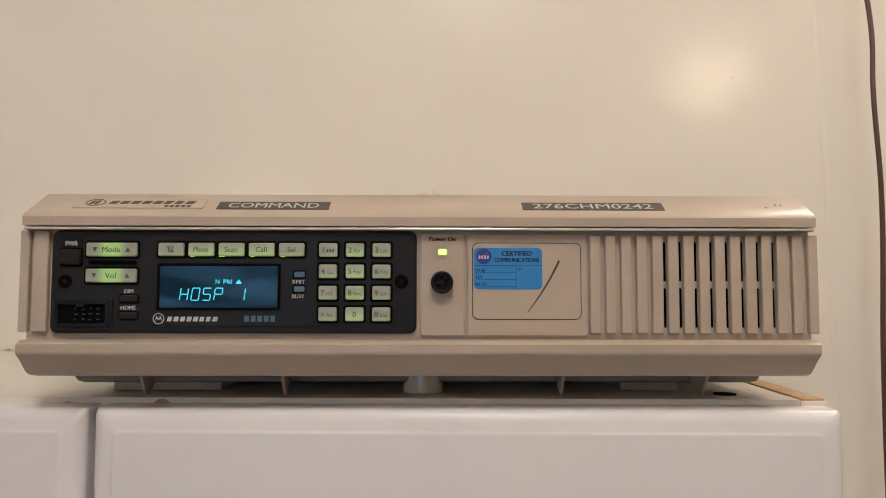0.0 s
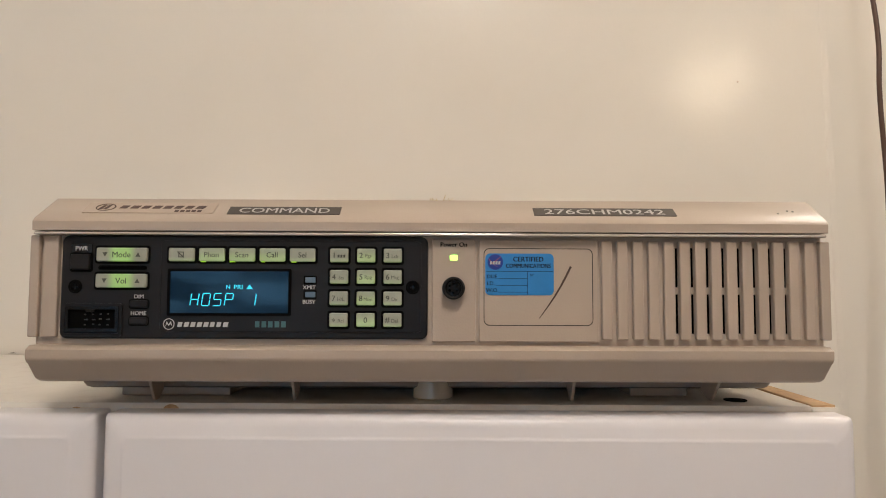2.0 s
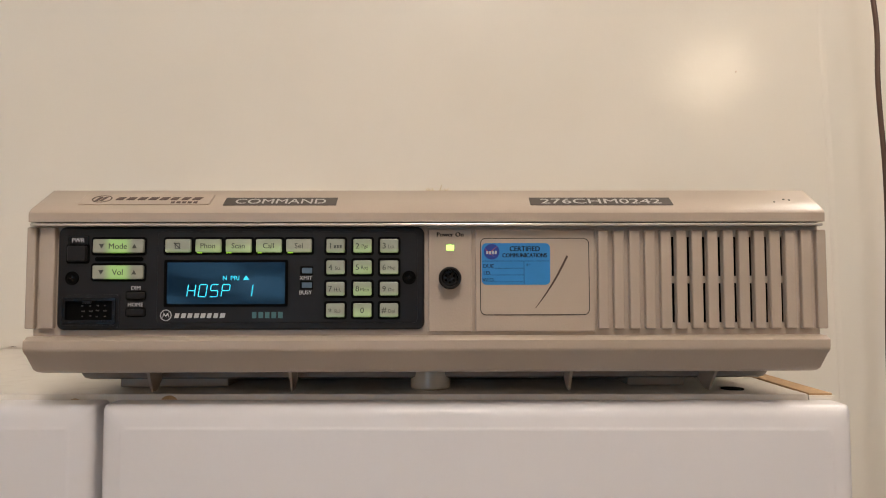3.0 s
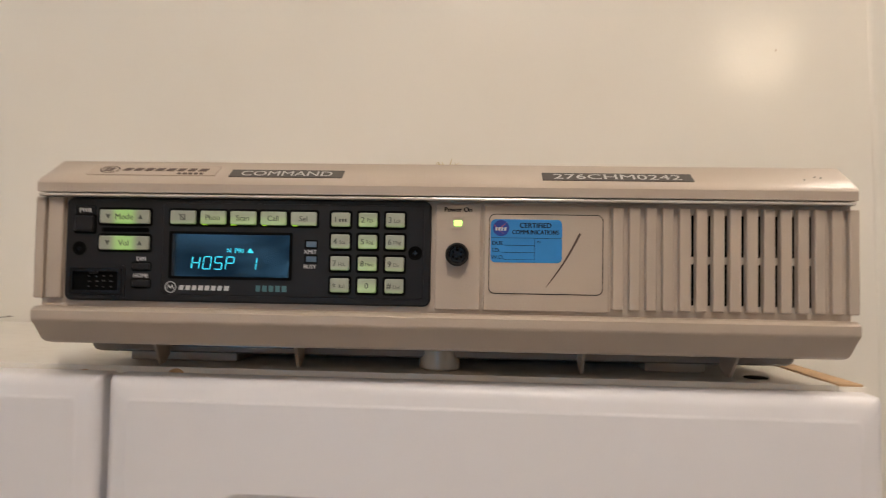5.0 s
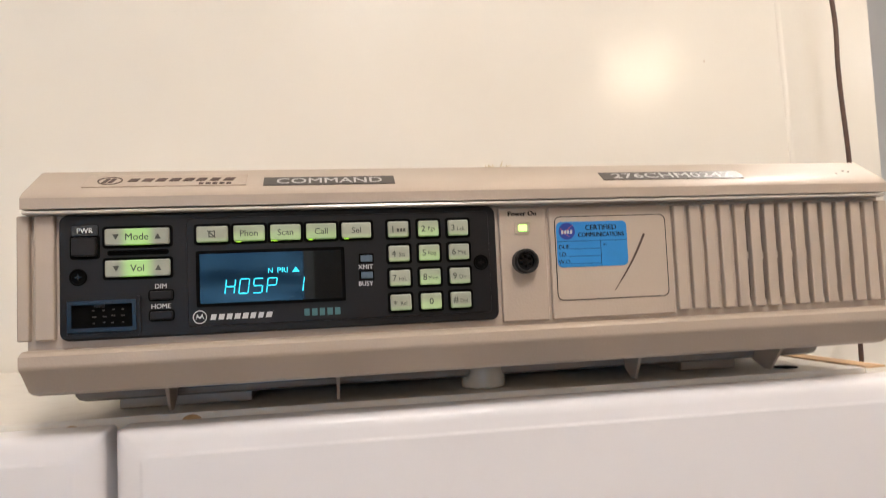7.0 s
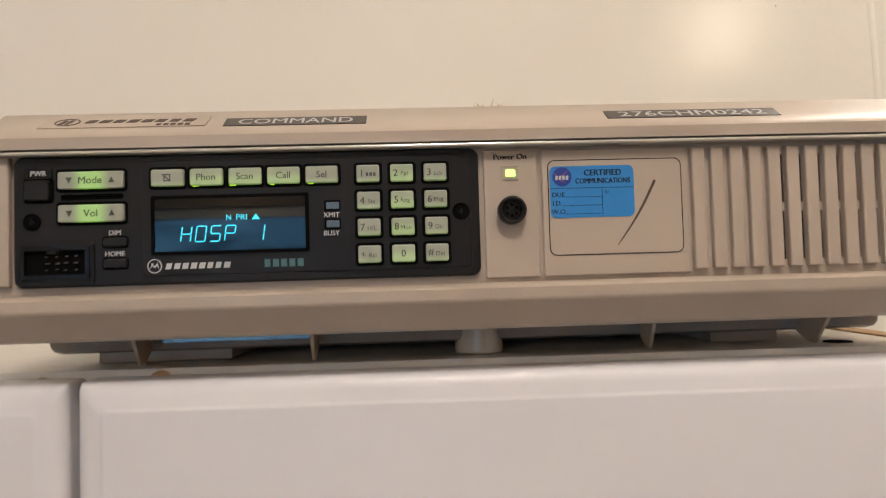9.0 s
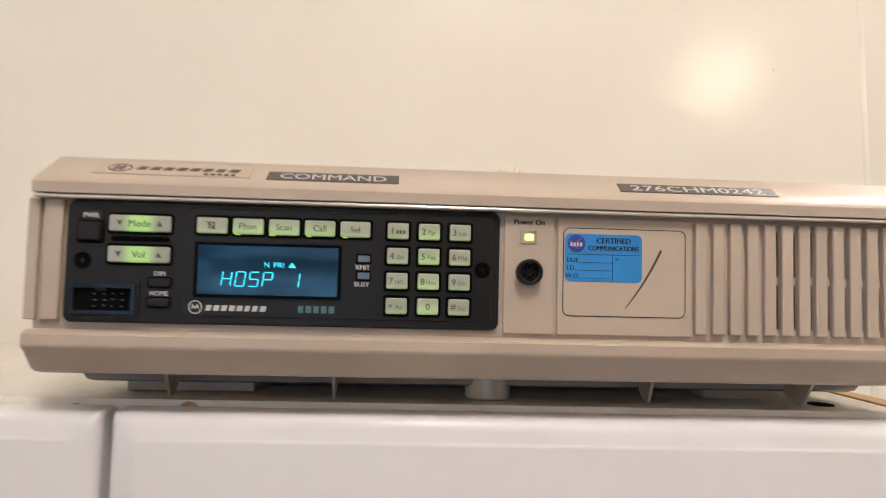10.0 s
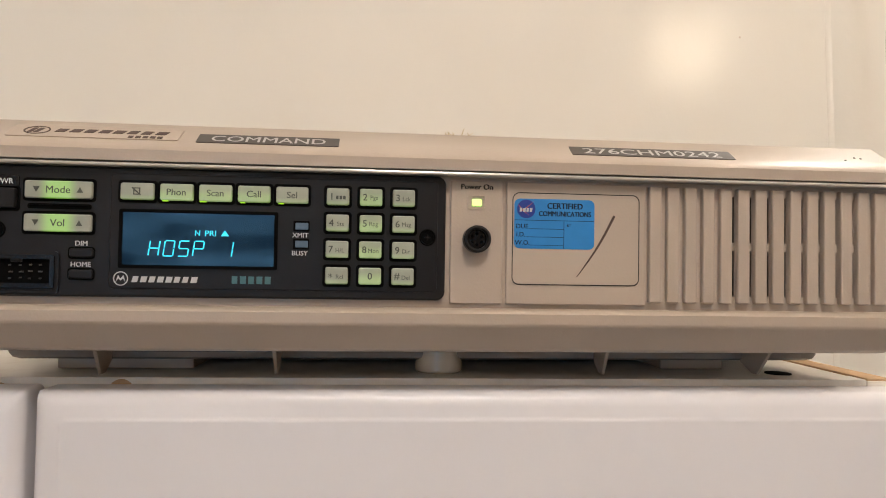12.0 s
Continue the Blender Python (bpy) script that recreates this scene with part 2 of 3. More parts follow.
def ring_of(cx, cz, r, inner, front, back, steps=36, soft=0.0004):
    """A round collar that faces -y, with a sunk floor."""
    bm = bmesh.new()
    rings = []
    for y, q in ((back, r), (front + soft, r), (front, r - soft), (front, inner + soft), (front + soft, inner), (back, inner)):
        rings.append([(cx + q * math.cos(2 * math.pi * k / steps), y, cz + q * math.sin(2 * math.pi * k / steps)) for k in range(steps)])
    return loft(bm, rings)


def prism(points, front, back, bm=None):
    """A flat shape from points in x and z."""
    bm = bm or bmesh.new()
    return loft(bm, [[(x, back, z) for x, z in points], [(x, front, z) for x, z in points]])


def letters(words, cx, cz, height, parent, mat, y, width=None, label="", slope=0.0, name="lettering", weight=0.0):
    """Printed words that face -y, centred on cx and cz; height is that of a capital."""
    curve = bpy.data.curves.new("lettering", "FONT")
    curve.body, curve.align_x, curve.align_y = words, "CENTER", "CENTER"
    curve.extrude, curve.resolution_u = 0.004, 3
    maker = bpy.data.objects.new("lettering", curve)
    scene.collection.objects.link(maker)
    bpy.context.view_layer.update()
    mesh = bpy.data.meshes.new_from_object(maker.evaluated_get(bpy.context.evaluated_depsgraph_get()))
    bpy.data.objects.remove(maker)
    bpy.data.curves.remove(curve)
    xs, ys = [v.co.x for v in mesh.vertices], [v.co.y for v in mesh.vertices]
    tall = 0.70
    s = height / tall
    sx = width / (max(xs) - min(xs)) if width else s
    mx, my = (max(xs) + min(xs)) / 2, (max(ys) + min(ys)) / 2
    for v in mesh.vertices:
        v.co = ((v.co.x - mx) * sx, -v.co.z * s * 0.5, (v.co.y - my) * s)
    mesh.materials.clear()
    mesh.materials.append(mat)
    if weight:
        # a heavier face: the same strokes laid twice more, a hair apart
        bm = bmesh.new()
        for k, dx in enumerate((0, 0.5 * weight, -0.5 * weight)):
            first = len(bm.verts)
            bm.from_mesh(mesh)
            bm.verts.ensure_lookup_table()
            for v in bm.verts[first:]:
                v.co += Vector((dx, -0.00002 * k, 0.3 * dx))
        bm.to_mesh(mesh)
        bm.free()
    ob = new(name, mesh)
    ob.parent = parent
    ob.matrix_basis = pose(cx, y, cz, slope)
    return tagged(ob, label)


def strip_of_blocks(cx, cz, width, height, count, slant, y, bm=None, on=None, seed=3):
    """A worn-word stand-in: slanted blocks in a row. on: maps x and z to a place on another plane."""
    bm = bm or bmesh.new()
    rng = random.Random(seed)
    step = width / count
    for k in range(count):
        x0 = cx - width / 2 + k * step
        w = step * rng.uniform(0.64, 0.76)
        d = slant * height / 2
        pts = [(x0 - d, cz - height / 2), (x0 + w - d, cz - height / 2), (x0 + w + d, cz + height / 2), (x0 + d, cz + height / 2)]
        if on:
            loft(bm, [[on(x, z, 0.0001) for x, z in pts], [on(x, z, -0.00015) for x, z in pts]])
        else:
            prism(pts, y - 0.0001, y + 0.0001, bm)
    return bm


# ---- the room ----
ROOM_W, ROOM_E, ROOM_S, ROOM_N, ROOM_H = -2.4, 2.6, -2.85, 0.30, 2.45

HALL = 1.7
tagged(part("floor", boxed(ROOM_W - 0.1, ROOM_E + 0.1, ROOM_S - 0.1, HALL + 0.1, -0.1, 0.0), FLOORING), "pale brown wood floor of the room", "floor", kind="structure")
tagged(part("ceiling", boxed(ROOM_W - 0.1, ROOM_E + 0.1, ROOM_S - 0.1, HALL + 0.1, ROOM_H, ROOM_H + 0.1), CEILING_PAINT), "white painted ceiling", "ceiling", kind="structure")
north = tagged(part("wall_north", boxed(ROOM_W - 0.1, 0.486, ROOM_N, ROOM_N + 0.12, 0, ROOM_H, bevel=0.003), WALL_PAINT), "cream gloss-painted wall behind the radio", "wall", kind="structure")
crack = bmesh.new()
for x0, z0, x1, z1, w in ((-0.475, 1.3060, -0.440, 1.3070, 0.0006), (-0.445, 1.3066, -0.418, 1.3100, 0.0004), (-0.396, 1.3060, -0.386, 1.3065, 0.0005)):
    prism([(x0, z0), (x1, z1), (x1 - 0.004, z1 + w), (x0 + 0.006, z0 + 2 * w)], ROOM_N - 0.0004, ROOM_N + 0.001, crack)
part("nick", disc(0.2960, 1.5690, 0.0010, ROOM_N - 0.0004, ROOM_N + 0.001, 12, 0.0003), NICK, north, "small faint nick in the paint")
seam = bmesh.new()
rng = random.Random(12)
rings = []
for k in range(26):
    z = 0.002 + k * 0.0979
    x = 0.3850 + 0.025 * (1.43 - z) + rng.uniform(-0.0005, 0.0005)
    rings.append([(x + dx, ROOM_N - lift, z) for dx, lift in ((-0.0030, -0.001), (-0.0026, 0.0002), (-0.0006, 0.0005), (0.0010, 0.0005), (0.0034, 0.0002), (0.0038, -0.001))])
loft(seam, rings)
part("paint_seam", seam, WALL_PAINT, north, "shallow upright seam under the paint")
part("crack", crack, INK_PEN, north, "dark hairline crack above the cabinet")
tagged(part("wall_west", boxed(ROOM_W - 0.1, ROOM_W, ROOM_S, ROOM_N, 0, ROOM_H), ROOM_PAINT), "off-white painted side wall", "wall", kind="structure")
tagged(part("wall_east", boxed(ROOM_E, ROOM_E + 0.1, ROOM_S, HALL, 0, ROOM_H), ROOM_PAINT), "off-white painted side wall", "wall", kind="structure")
tagged(part("wall_hall", boxed(-0.6, ROOM_E + 0.1, HALL, HALL + 0.1, 0, ROOM_H), HALL_PAINT), "grey-white wall of the passage beyond", "wall", kind="structure")
tagged(part("wall_passage", boxed(-0.6, -0.5, ROOM_N + 0.12, HALL, 0, ROOM_H), HALL_PAINT), "grey-white end wall of the passage", "wall", kind="structure")

WIN = (-1.50, -0.14, 0.70, 1.68)
south = bmesh.new()
box(south, ROOM_W - 0.1, WIN[0], ROOM_S - 0.12, ROOM_S, 0, ROOM_H)
box(south, WIN[1], ROOM_E + 0.1, ROOM_S - 0.12, ROOM_S, 0, ROOM_H)
box(south, WIN[0], WIN[1], ROOM_S - 0.12, ROOM_S, 0, WIN[2])
box(south, WIN[0], WIN[1], ROOM_S - 0.12, ROOM_S, WIN[3], ROOM_H)
tagged(part("wall_south", south, PANELLING), "brown panelled wall with a window opening", "wall", kind="structure")
window = thing("window_1", "white-framed window onto blue daylight", "window", pose(0, ROOM_S - 0.06, 0), kind="structure")
fr = bmesh.new()
for x0, x1, z0, z1 in ((WIN[0], WIN[0] + 0.05, WIN[2], WIN[3]), (WIN[1] - 0.05, WIN[1], WIN[2], WIN[3]), (WIN[0] + 0.05, WIN[1] - 0.05, WIN[2], WIN[2] + 0.05), (WIN[0] + 0.05, WIN[1] - 0.05, WIN[3] - 0.05, WIN[3])):
    box(fr, x0, x1, -0.025, 0.025, z0, z1, bevel=0.003)
part("window_frame", fr, TRIM_PAINT, window)
for x0, x1 in ((WIN[0] + 0.05, WIN[1] - 0.05),):
    glass = part("pane", boxed(x0, x1, -0.004, 0.004, WIN[2] + 0.05, WIN[3] - 0.05), PANE, window)
    glass.visible_shadow = False

# the daylight outside the window
SKY_BACK = bpy.data.materials.new("blue_daylight")
SKY_BACK.use_nodes = True
n, l = SKY_BACK.node_tree.nodes, SKY_BACK.node_tree.links
n.remove(n["Principled BSDF"])
shine = n.new("ShaderNodeEmission")
shine.inputs["Strength"].default_value = WINDOW_GLOW
tex, co, rmp = n.new("ShaderNodeTexNoise"), n.new("ShaderNodeTexCoord"), n.new("ShaderNodeValToRGB")
tex.inputs["Scale"].default_value, tex.inputs["Detail"].default_value = 3.0, 4
bands = n.new("ShaderNodeMapping")
bands.inputs["Scale"].default_value = (0.8, 1.0, 3.2)
rmp.color_ramp.elements[0].position, rmp.color_ramp.elements[0].color = 0.34, (0.03, 0.10, 0.20, 1)
rmp.color_ramp.elements[1].position, rmp.color_ramp.elements[1].color = 0.66, (0.17, 0.46, 0.80, 1)
l.new(co.outputs["Object"], bands.inputs["Vector"])
l.new(bands.outputs["Vector"], tex.inputs["Vector"])
l.new(tex.outputs["Fac"], rmp.inputs["Fac"])
l.new(rmp.outputs["Color"], shine.inputs["Color"])
l.new(shine.outputs["Emission"], n["Material Output"].inputs["Surface"])
tagged(part("backdrop", boxed(-3.6, 1.2, ROOM_S - 0.75, ROOM_S - 0.7, -0.4, 2.4), SKY_BACK), "pale blue daylight outside the window", "backdrop", kind="structure")

# the warm ceiling lamps, all out of view; the two at the sides are added fill
for (lx, ly, lz), watts, radius in LAMPS:
    lamp = thing("ceiling_light", "unseen warm round ceiling light on a metal canopy", "ceiling light", pose(lx, ly, ROOM_H), group="ceiling lights")
    part("canopy", loft(bmesh.new(), [[(r * math.cos(k * math.pi / 16), r * math.sin(k * math.pi / 16), z) for k in range(32)] for r, z in ((0.06, 0.0), (0.06, -0.006), (0.03, -0.012), (0.03, -0.018))]), METAL, lamp)
    bulb = bpy.data.lights.new("ceiling_bulb", "POINT")
    bulb.energy, bulb.color, bulb.shadow_soft_size = watts, LAMP_COLOR, radius
    light = new("ceiling_bulb", bulb)
    light.matrix_basis = pose(lx, ly, lz)

# a bare bulb on a cord, unseen, added to brighten the wall and give its glint
hung = thing("added_glint_bulb", "small unseen warm bulb on a thin cord, added for the wall glint", "bulb", pose(BULB_AT[0], BULB_AT[1], BULB_AT[2]))
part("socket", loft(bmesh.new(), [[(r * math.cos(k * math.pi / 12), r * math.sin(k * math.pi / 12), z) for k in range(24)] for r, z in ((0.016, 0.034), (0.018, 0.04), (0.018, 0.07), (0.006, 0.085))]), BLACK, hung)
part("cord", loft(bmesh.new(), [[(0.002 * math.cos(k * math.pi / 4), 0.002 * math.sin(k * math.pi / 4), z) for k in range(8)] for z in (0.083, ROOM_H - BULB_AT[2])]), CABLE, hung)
bulb = bpy.data.lights.new("glint_bulb_light", "POINT")
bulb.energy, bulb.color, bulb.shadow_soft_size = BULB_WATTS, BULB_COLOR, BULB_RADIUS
light = new("glint_bulb_light", bulb)
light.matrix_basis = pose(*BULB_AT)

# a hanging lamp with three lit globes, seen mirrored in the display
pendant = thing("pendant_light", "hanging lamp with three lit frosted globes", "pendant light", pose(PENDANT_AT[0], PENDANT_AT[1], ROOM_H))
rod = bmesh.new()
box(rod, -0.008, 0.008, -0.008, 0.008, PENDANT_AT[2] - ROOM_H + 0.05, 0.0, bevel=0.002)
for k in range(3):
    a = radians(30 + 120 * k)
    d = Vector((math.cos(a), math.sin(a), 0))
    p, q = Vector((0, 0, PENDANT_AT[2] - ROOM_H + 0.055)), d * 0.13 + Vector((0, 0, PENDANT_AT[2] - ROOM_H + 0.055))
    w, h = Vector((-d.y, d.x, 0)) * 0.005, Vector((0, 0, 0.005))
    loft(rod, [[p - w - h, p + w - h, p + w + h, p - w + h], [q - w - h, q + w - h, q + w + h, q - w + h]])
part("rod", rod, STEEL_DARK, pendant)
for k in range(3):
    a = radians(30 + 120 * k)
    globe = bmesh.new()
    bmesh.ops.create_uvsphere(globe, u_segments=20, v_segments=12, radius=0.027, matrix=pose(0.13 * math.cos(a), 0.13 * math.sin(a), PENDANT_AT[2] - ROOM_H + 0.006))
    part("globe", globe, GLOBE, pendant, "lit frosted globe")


# ---- the cabinet ----
TOP = 1.3055
cabinet = thing("cabinet", "white two-door cabinet with routed doors and raw wood edges", "cabinet", pose(0, 0.0280, 0, 0, 0, -1.3))
CX0, CX1, CD = -0.566, 0.2178, 0.260
top_bm = boxed(CX0 + 0.0139, CX1 - 0.0139, 0.0125, CD, TOP - 0.016, TOP - 0.0004)
part("top_panel", top_bm, MELAMINE, cabinet, "white melamine top panel, dusty and worn")
part("front_rail", boxed(CX0 + 0.0139, CX1 - 0.0139, 0.0, 0.0124, TOP - 0.05, TOP, bevel=0.0006), MELAMINE, cabinet)
for x0 in (CX0, CX1 - 0.0135):
    part("side_panel", boxed(x0, x0 + 0.0135, 0.0, CD, 0.0, TOP - 0.0008), MELAMINE, cabinet)
    part("edge_strip", boxed(x0 + 0.0006, x0 + 0.0129, 0.0012, CD - 0.001, TOP - 0.0009, TOP + 0.0004, bevel=0.0004), RAW_WOOD, cabinet, "raw brown particle-board edge")
part("back_panel", boxed(CX0 + 0.0139, CX1 - 0.0139, CD - 0.006, CD - 0.0005, 0.0, TOP - 0.0165), MELAMINE, cabinet)
part("plinth", boxed(CX0 + 0.0139, CX1 - 0.0139, 0.03, 0.045, 0.0, 0.09), MELAMINE, cabinet)
# drilled holes: two in the rail, half behind the doors, one in the top
for cx, cz, r in ((-0.1375, 1.2993, 0.0054), (-0.1885, 1.2985, 0.0046)):
    part("drilled_hole", disc(cx, cz, r, -0.0003, 0.004, soft=0.0001), RAW_WOOD, cabinet, "raw brown drilled hole")
# a flat disc on the top; the hole's inner shade is its black colour
hole = bmesh.new()
loft(hole, [[(0.172 + q * math.cos(k * math.pi / 16), 0.020 + q * math.sin(k * math.pi / 16), z) for k in range(32)] for q, z in ((0.0062, TOP - 0.001), (0.0062, TOP + 0.0001), (0.0052, TOP + 0.0001))])
part("drilled_hole", hole, BLACK_VOID, cabinet, "dark drilled hole")


def cabinet_door(x0, x1, z0, z1):
    """A foil-wrapped door: soft edge, thin step, and a routed groove round the middle panel."""
    bm = bmesh.new()
    rings = []
    for inset, y, r in ((0, 0.0, 0.002), (0, -0.0125, 0.002), (0.0009, -0.0152, 0.0025), (0.003, -0.0168, 0.003), (0.0060, -0.0177, 0.003), (0.0100, -0.0181, 0.003), (0.0112, -0.0186, 0.003), (0.0125, -0.0190, 0.003),
                        (0.0560, -0.0190, 0.014), (0.0575, -0.0180, 0.014), (0.0600, -0.0145, 0.014), (0.0640, -0.0132, 0.013), (0.0680, -0.0142, 0.012), (0.0715, -0.0176, 0.011), (0.0740, -0.0188, 0.010), (0.0780, -0.0190, 0.009)):
        rings.append([(x, y, z) for x, z in rounded(x0 + inset, x1 - inset, z0 + inset, z1 - inset, r, 8)])
    return loft(bm, rings)


for x0, x1 in ((-0.5505, -0.1695), (-0.1655, 0.2170)):
    door = part("door", cabinet_door(x0, x1, 0.10, 1.3025), FOIL, cabinet, "white foil-wrapped door with a routed panel")
    door.location.y = -0.0005


# ---- the radio ----
radio = thing("radio_base_station", "beige two-way radio base station with a lit display", "radio")
FACE = 0.0014
ZB, ZT = 1.342, 1.3926

# the top cover: lip, slope and flat top
part("top_cover", bar([(-0.0048, 1.3950, -0.1938, 0.1990), (-0.0050, 1.3994, -0.1938, 0.1990), (-0.0035, 1.4014, -0.1936, 0.1990), (0.0142, 1.4131, -0.1926, 0.1990), (0.252, 1.4140, -0.192, 0.198), (0.255, 1.3950, -0.192, 0.198)], 0.0012), BEIGE, radio)
part("body_shell", boxed(-0.1915, 0.1965, 0.0125, 0.252, 1.3225, 1.3948, bevel=0.002), BEIGE, radio)
part("lower_bezel", bar([(-0.0030, 1.3387, -0.1940, 0.1992), (-0.0056, 1.3368, -0.1944, 0.1996), (-0.0056, 1.3332, -0.1944, 0.1996), (-0.0053, 1.3320, -0.1944, 0.1996), (-0.0045, 1.3309, -0.1943, 0.1995), (-0.0032, 1.3298, -0.1942, 0.1994), (0.0028, 1.3221, -0.1938, 0.1990), (0.0052, 1.3206, -0.1930, 0.1984), (0.0085, 1.3198, -0.1918, 0.1972), (0.060, 1.3194, -0.191, 0.1965), (0.060, 1.3387, -0.193, 0.198)], 0.0006), BEIGE, radio)

# the front panel, with the slots of the loudspeaker cut through
RIB, PITCH, RIB0 = 0.0054, 0.00784, 0.0868
xs = [-0.1935, RIB0]
slots = []
for k in range(8):
    a = RIB0 + (4 + k) * PITCH + RIB
    slots.append((a + 0.0009, a + PITCH - RIB - 0.0002))
    xs += slots[-1]
xs.append(0.1985)
zs = [1.3388, 1.3448, 1.3645, 1.3680, 1.3878, 1.3949]
panel = bmesh.new()
grid = [[panel.verts.new((x, FACE, z)) for z in zs] for x in xs]
for i in range(len(xs) - 1):
    for j in range(len(zs) - 1):
        if j in (1, 3) and any(abs(xs[i] - a) < 1e-6 for a, b in slots):
            continue
        panel.faces.new((grid[i][j], grid[i + 1][j], grid[i + 1][j + 1], grid[i][j + 1]))
deep = bmesh.ops.extrude_face_region(panel, geom=panel.faces[:])
bmesh.ops.translate(panel, verts=[v for v in deep["geom"] if isinstance(v, bmesh.types.BMVert)], vec=(0, 0.0004, 0))
part("front_panel", panel, BEIGE, radio)
part("speaker_cloth", boxed(0.08, 0.19, 0.0060, 0.0120, 1.341, 1.391), BLACK_VOID, radio, "black cloth behind the slots")


def rib(x0, x1, z0=1.3418, z1=1.3912):
    return part("rib", plate(x0, x1, z0, z1, 0.0008, -0.0014, FACE + 0.0012, soft=0.0008), BEIGE, radio)


for x0, x1 in ((-0.1966, -0.1920), (-0.1901, -0.1826)):
    rib(x0, x1, 1.3425, 1.3928)
for k in range(15):
    x0 = RIB0 + k * PITCH
    rib(x0, x0 + (RIB if k < 14 else 0.0050))

# the underside: pan, pads, gussets, the front foot
part("base_pan", bar([(0.0465, 1.3114, -0.1870, 0.1880), (0.0437, 1.3126, -0.1892, 0.1902), (0.0430, 1.3146, -0.1905, 0.1915), (0.0428, 1.3195, -0.1915, 0.1925), (0.240, 1.3195, -0.191, 0.192), (0.240, 1.3114, -0.187, 0.188)], 0.0008), PAN, radio, "grey painted steel base pan")
part("pan_plate", boxed(-0.1452, -0.0728, 0.0421, 0.0433, 1.3152, 1.3195, bevel=0.0003), PAN_BRIGHT, radio, "glossy steel plate under the front edge")
for x0, x1 in ((-0.1755, -0.1135), (0.1167, 0.150)):
    part("rest_pad", boxed(x0, x1, 0.056, 0.200, TOP, 1.3116, bevel=0.0008), BEIGE, radio)
for x, depth in ((-0.1465, 0.0), (-0.0715, 0.0), (0.0780, 0.0), (0.1540, 0.004)):
    gusset = bmesh.new()
    side = [(0.0232 - depth, 1.3196), (0.0305, TOP + 0.0012), (0.0360, TOP + 0.0012), (0.0420 + depth, 1.3110), (0.0420 + depth, 1.3196)]
    loft(gusset, [[(x - 0.0005 - 0.03 * (z - TOP), y, z) for y, z in side], [(x + 0.0005 + 0.03 * (z - TOP), y, z) for y, z in side]])
    bmesh.ops.bevel(gusset, geom=gusset.edges[:], offset=0.0003, segments=2, affect="EDGES")
    part("gusset", gusset, BEIGE, radio)
turned = [(0.0104, TOP), (0.0112, TOP + 0.0008), (0.0113, TOP + 0.0035), (0.0107, TOP + 0.0075), (0.0106, 1.3196)]
foot = bmesh.new()
loft(foot, [[(0.0028 + r * math.cos(k * math.pi / 24), 0.0500 + r * math.sin(k * math.pi / 24), z) for k in range(48)] for r, z in turned])
part("front_foot", foot, BEIGE_FOOT, radio, "cream round foot")
for cx in (-0.14, 0.145):
    back_foot = bmesh.new()
    loft(back_foot, [[(cx + r * math.cos(k * math.pi / 24), 0.215 + r * math.sin(k * math.pi / 24), z) for k in range(48)] for r, z in turned])
    part("rear_foot", back_foot, BEIGE_FOOT, radio)

# labels on the sloping top: an emblem, two embossed tapes
SLOPE_A, SLOPE_B = Vector((0, -0.0035, 1.4014)), Vector((0, 0.0142, 1.4131))
SLOPE_UP = (SLOPE_B - SLOPE_A).normalized()
SLOPE_OUT = Vector((0, -SLOPE_UP.z, SLOPE_UP.y))
SLOPE_DEG = -math.degrees(math.atan2(SLOPE_UP.y, SLOPE_UP.z))


def on_slope(x, v, lift=0.0):
    """A place on the sloping top: x, metres up the slope, and outwards by -lift."""
    p = SLOPE_A + SLOPE_UP * v - SLOPE_OUT * lift
    return (x, p.y, p.z)


def slope_plate(x0, x1, v0, v1, r, thick, name, mat, label=""):
    bm = bmesh.new()
    loft(bm, [[on_slope(x, v, 0.0002) for x, v in rounded(x0, x1, v0, v1, r)], [on_slope(x, v, -thick) for x, v in rounded(x0, x1, v0, v1, r)]])
    return part(name, bm, mat, radio, label)


for x0, x1, words, width in ((-0.1005, -0.0440, "COMMAND", 0.0455), (0.0535, 0.1255, "276CHM0242", 0.061)):
    slope_plate(x0, x1, 0.0040, 0.0122, 0.0003, 0.0003, "label_tape", TAPE_BLACK, "dark label tape with white capitals")
    c = on_slope((x0 + x1) / 2, 0.0081, -0.00035)
    letters(words, c[0], c[2], 0.0052, radio, INK_WHITE, c[1], width=width, slope=SLOPE_DEG, label="white embossed capitals", weight=0.00012)
slope_plate(-0.1730, -0.1075, 0.0048, 0.0158, 0.0006, 0.0004, "name_plate", BEIGE, "clear maker's plate, its print worn")
emblem = bmesh.new()
for r0, r1 in ((0.0050, 0.0044),):
    pts = [(math.cos(k * math.pi / 16), math.sin(k * math.pi / 16)) for k in range(32)]
    loft(emblem, [[on_slope(-0.1630 + r0 * a, 0.0105 + r0 * 0.75 * b, q) for a, b in pts] for q in (-0.0003, -0.0006)] + [[on_slope(-0.1630 + r1 * a, 0.0105 + r1 * 0.75 * b, q) for a, b in pts] for q in (-0.0006, -0.0003)], False, False)
strip_of_blocks(-0.1630, 0.0105, 0.0048, 0.0042, 2, 0.3, 0, emblem, lambda x, z, q: on_slope(x, z, q - 0.00045))
strip_of_blocks(-0.1335, 0.0108, 0.0440, 0.0030, 8, 0.35, 0, emblem, lambda x, z, q: on_slope(x, z, q - 0.00045))
strip_of_blocks(-0.1200, 0.0066, 0.0140, 0.0018, 5, 0.0, 0, emblem, lambda x, z, q: on_slope(x, z, q - 0.00045))
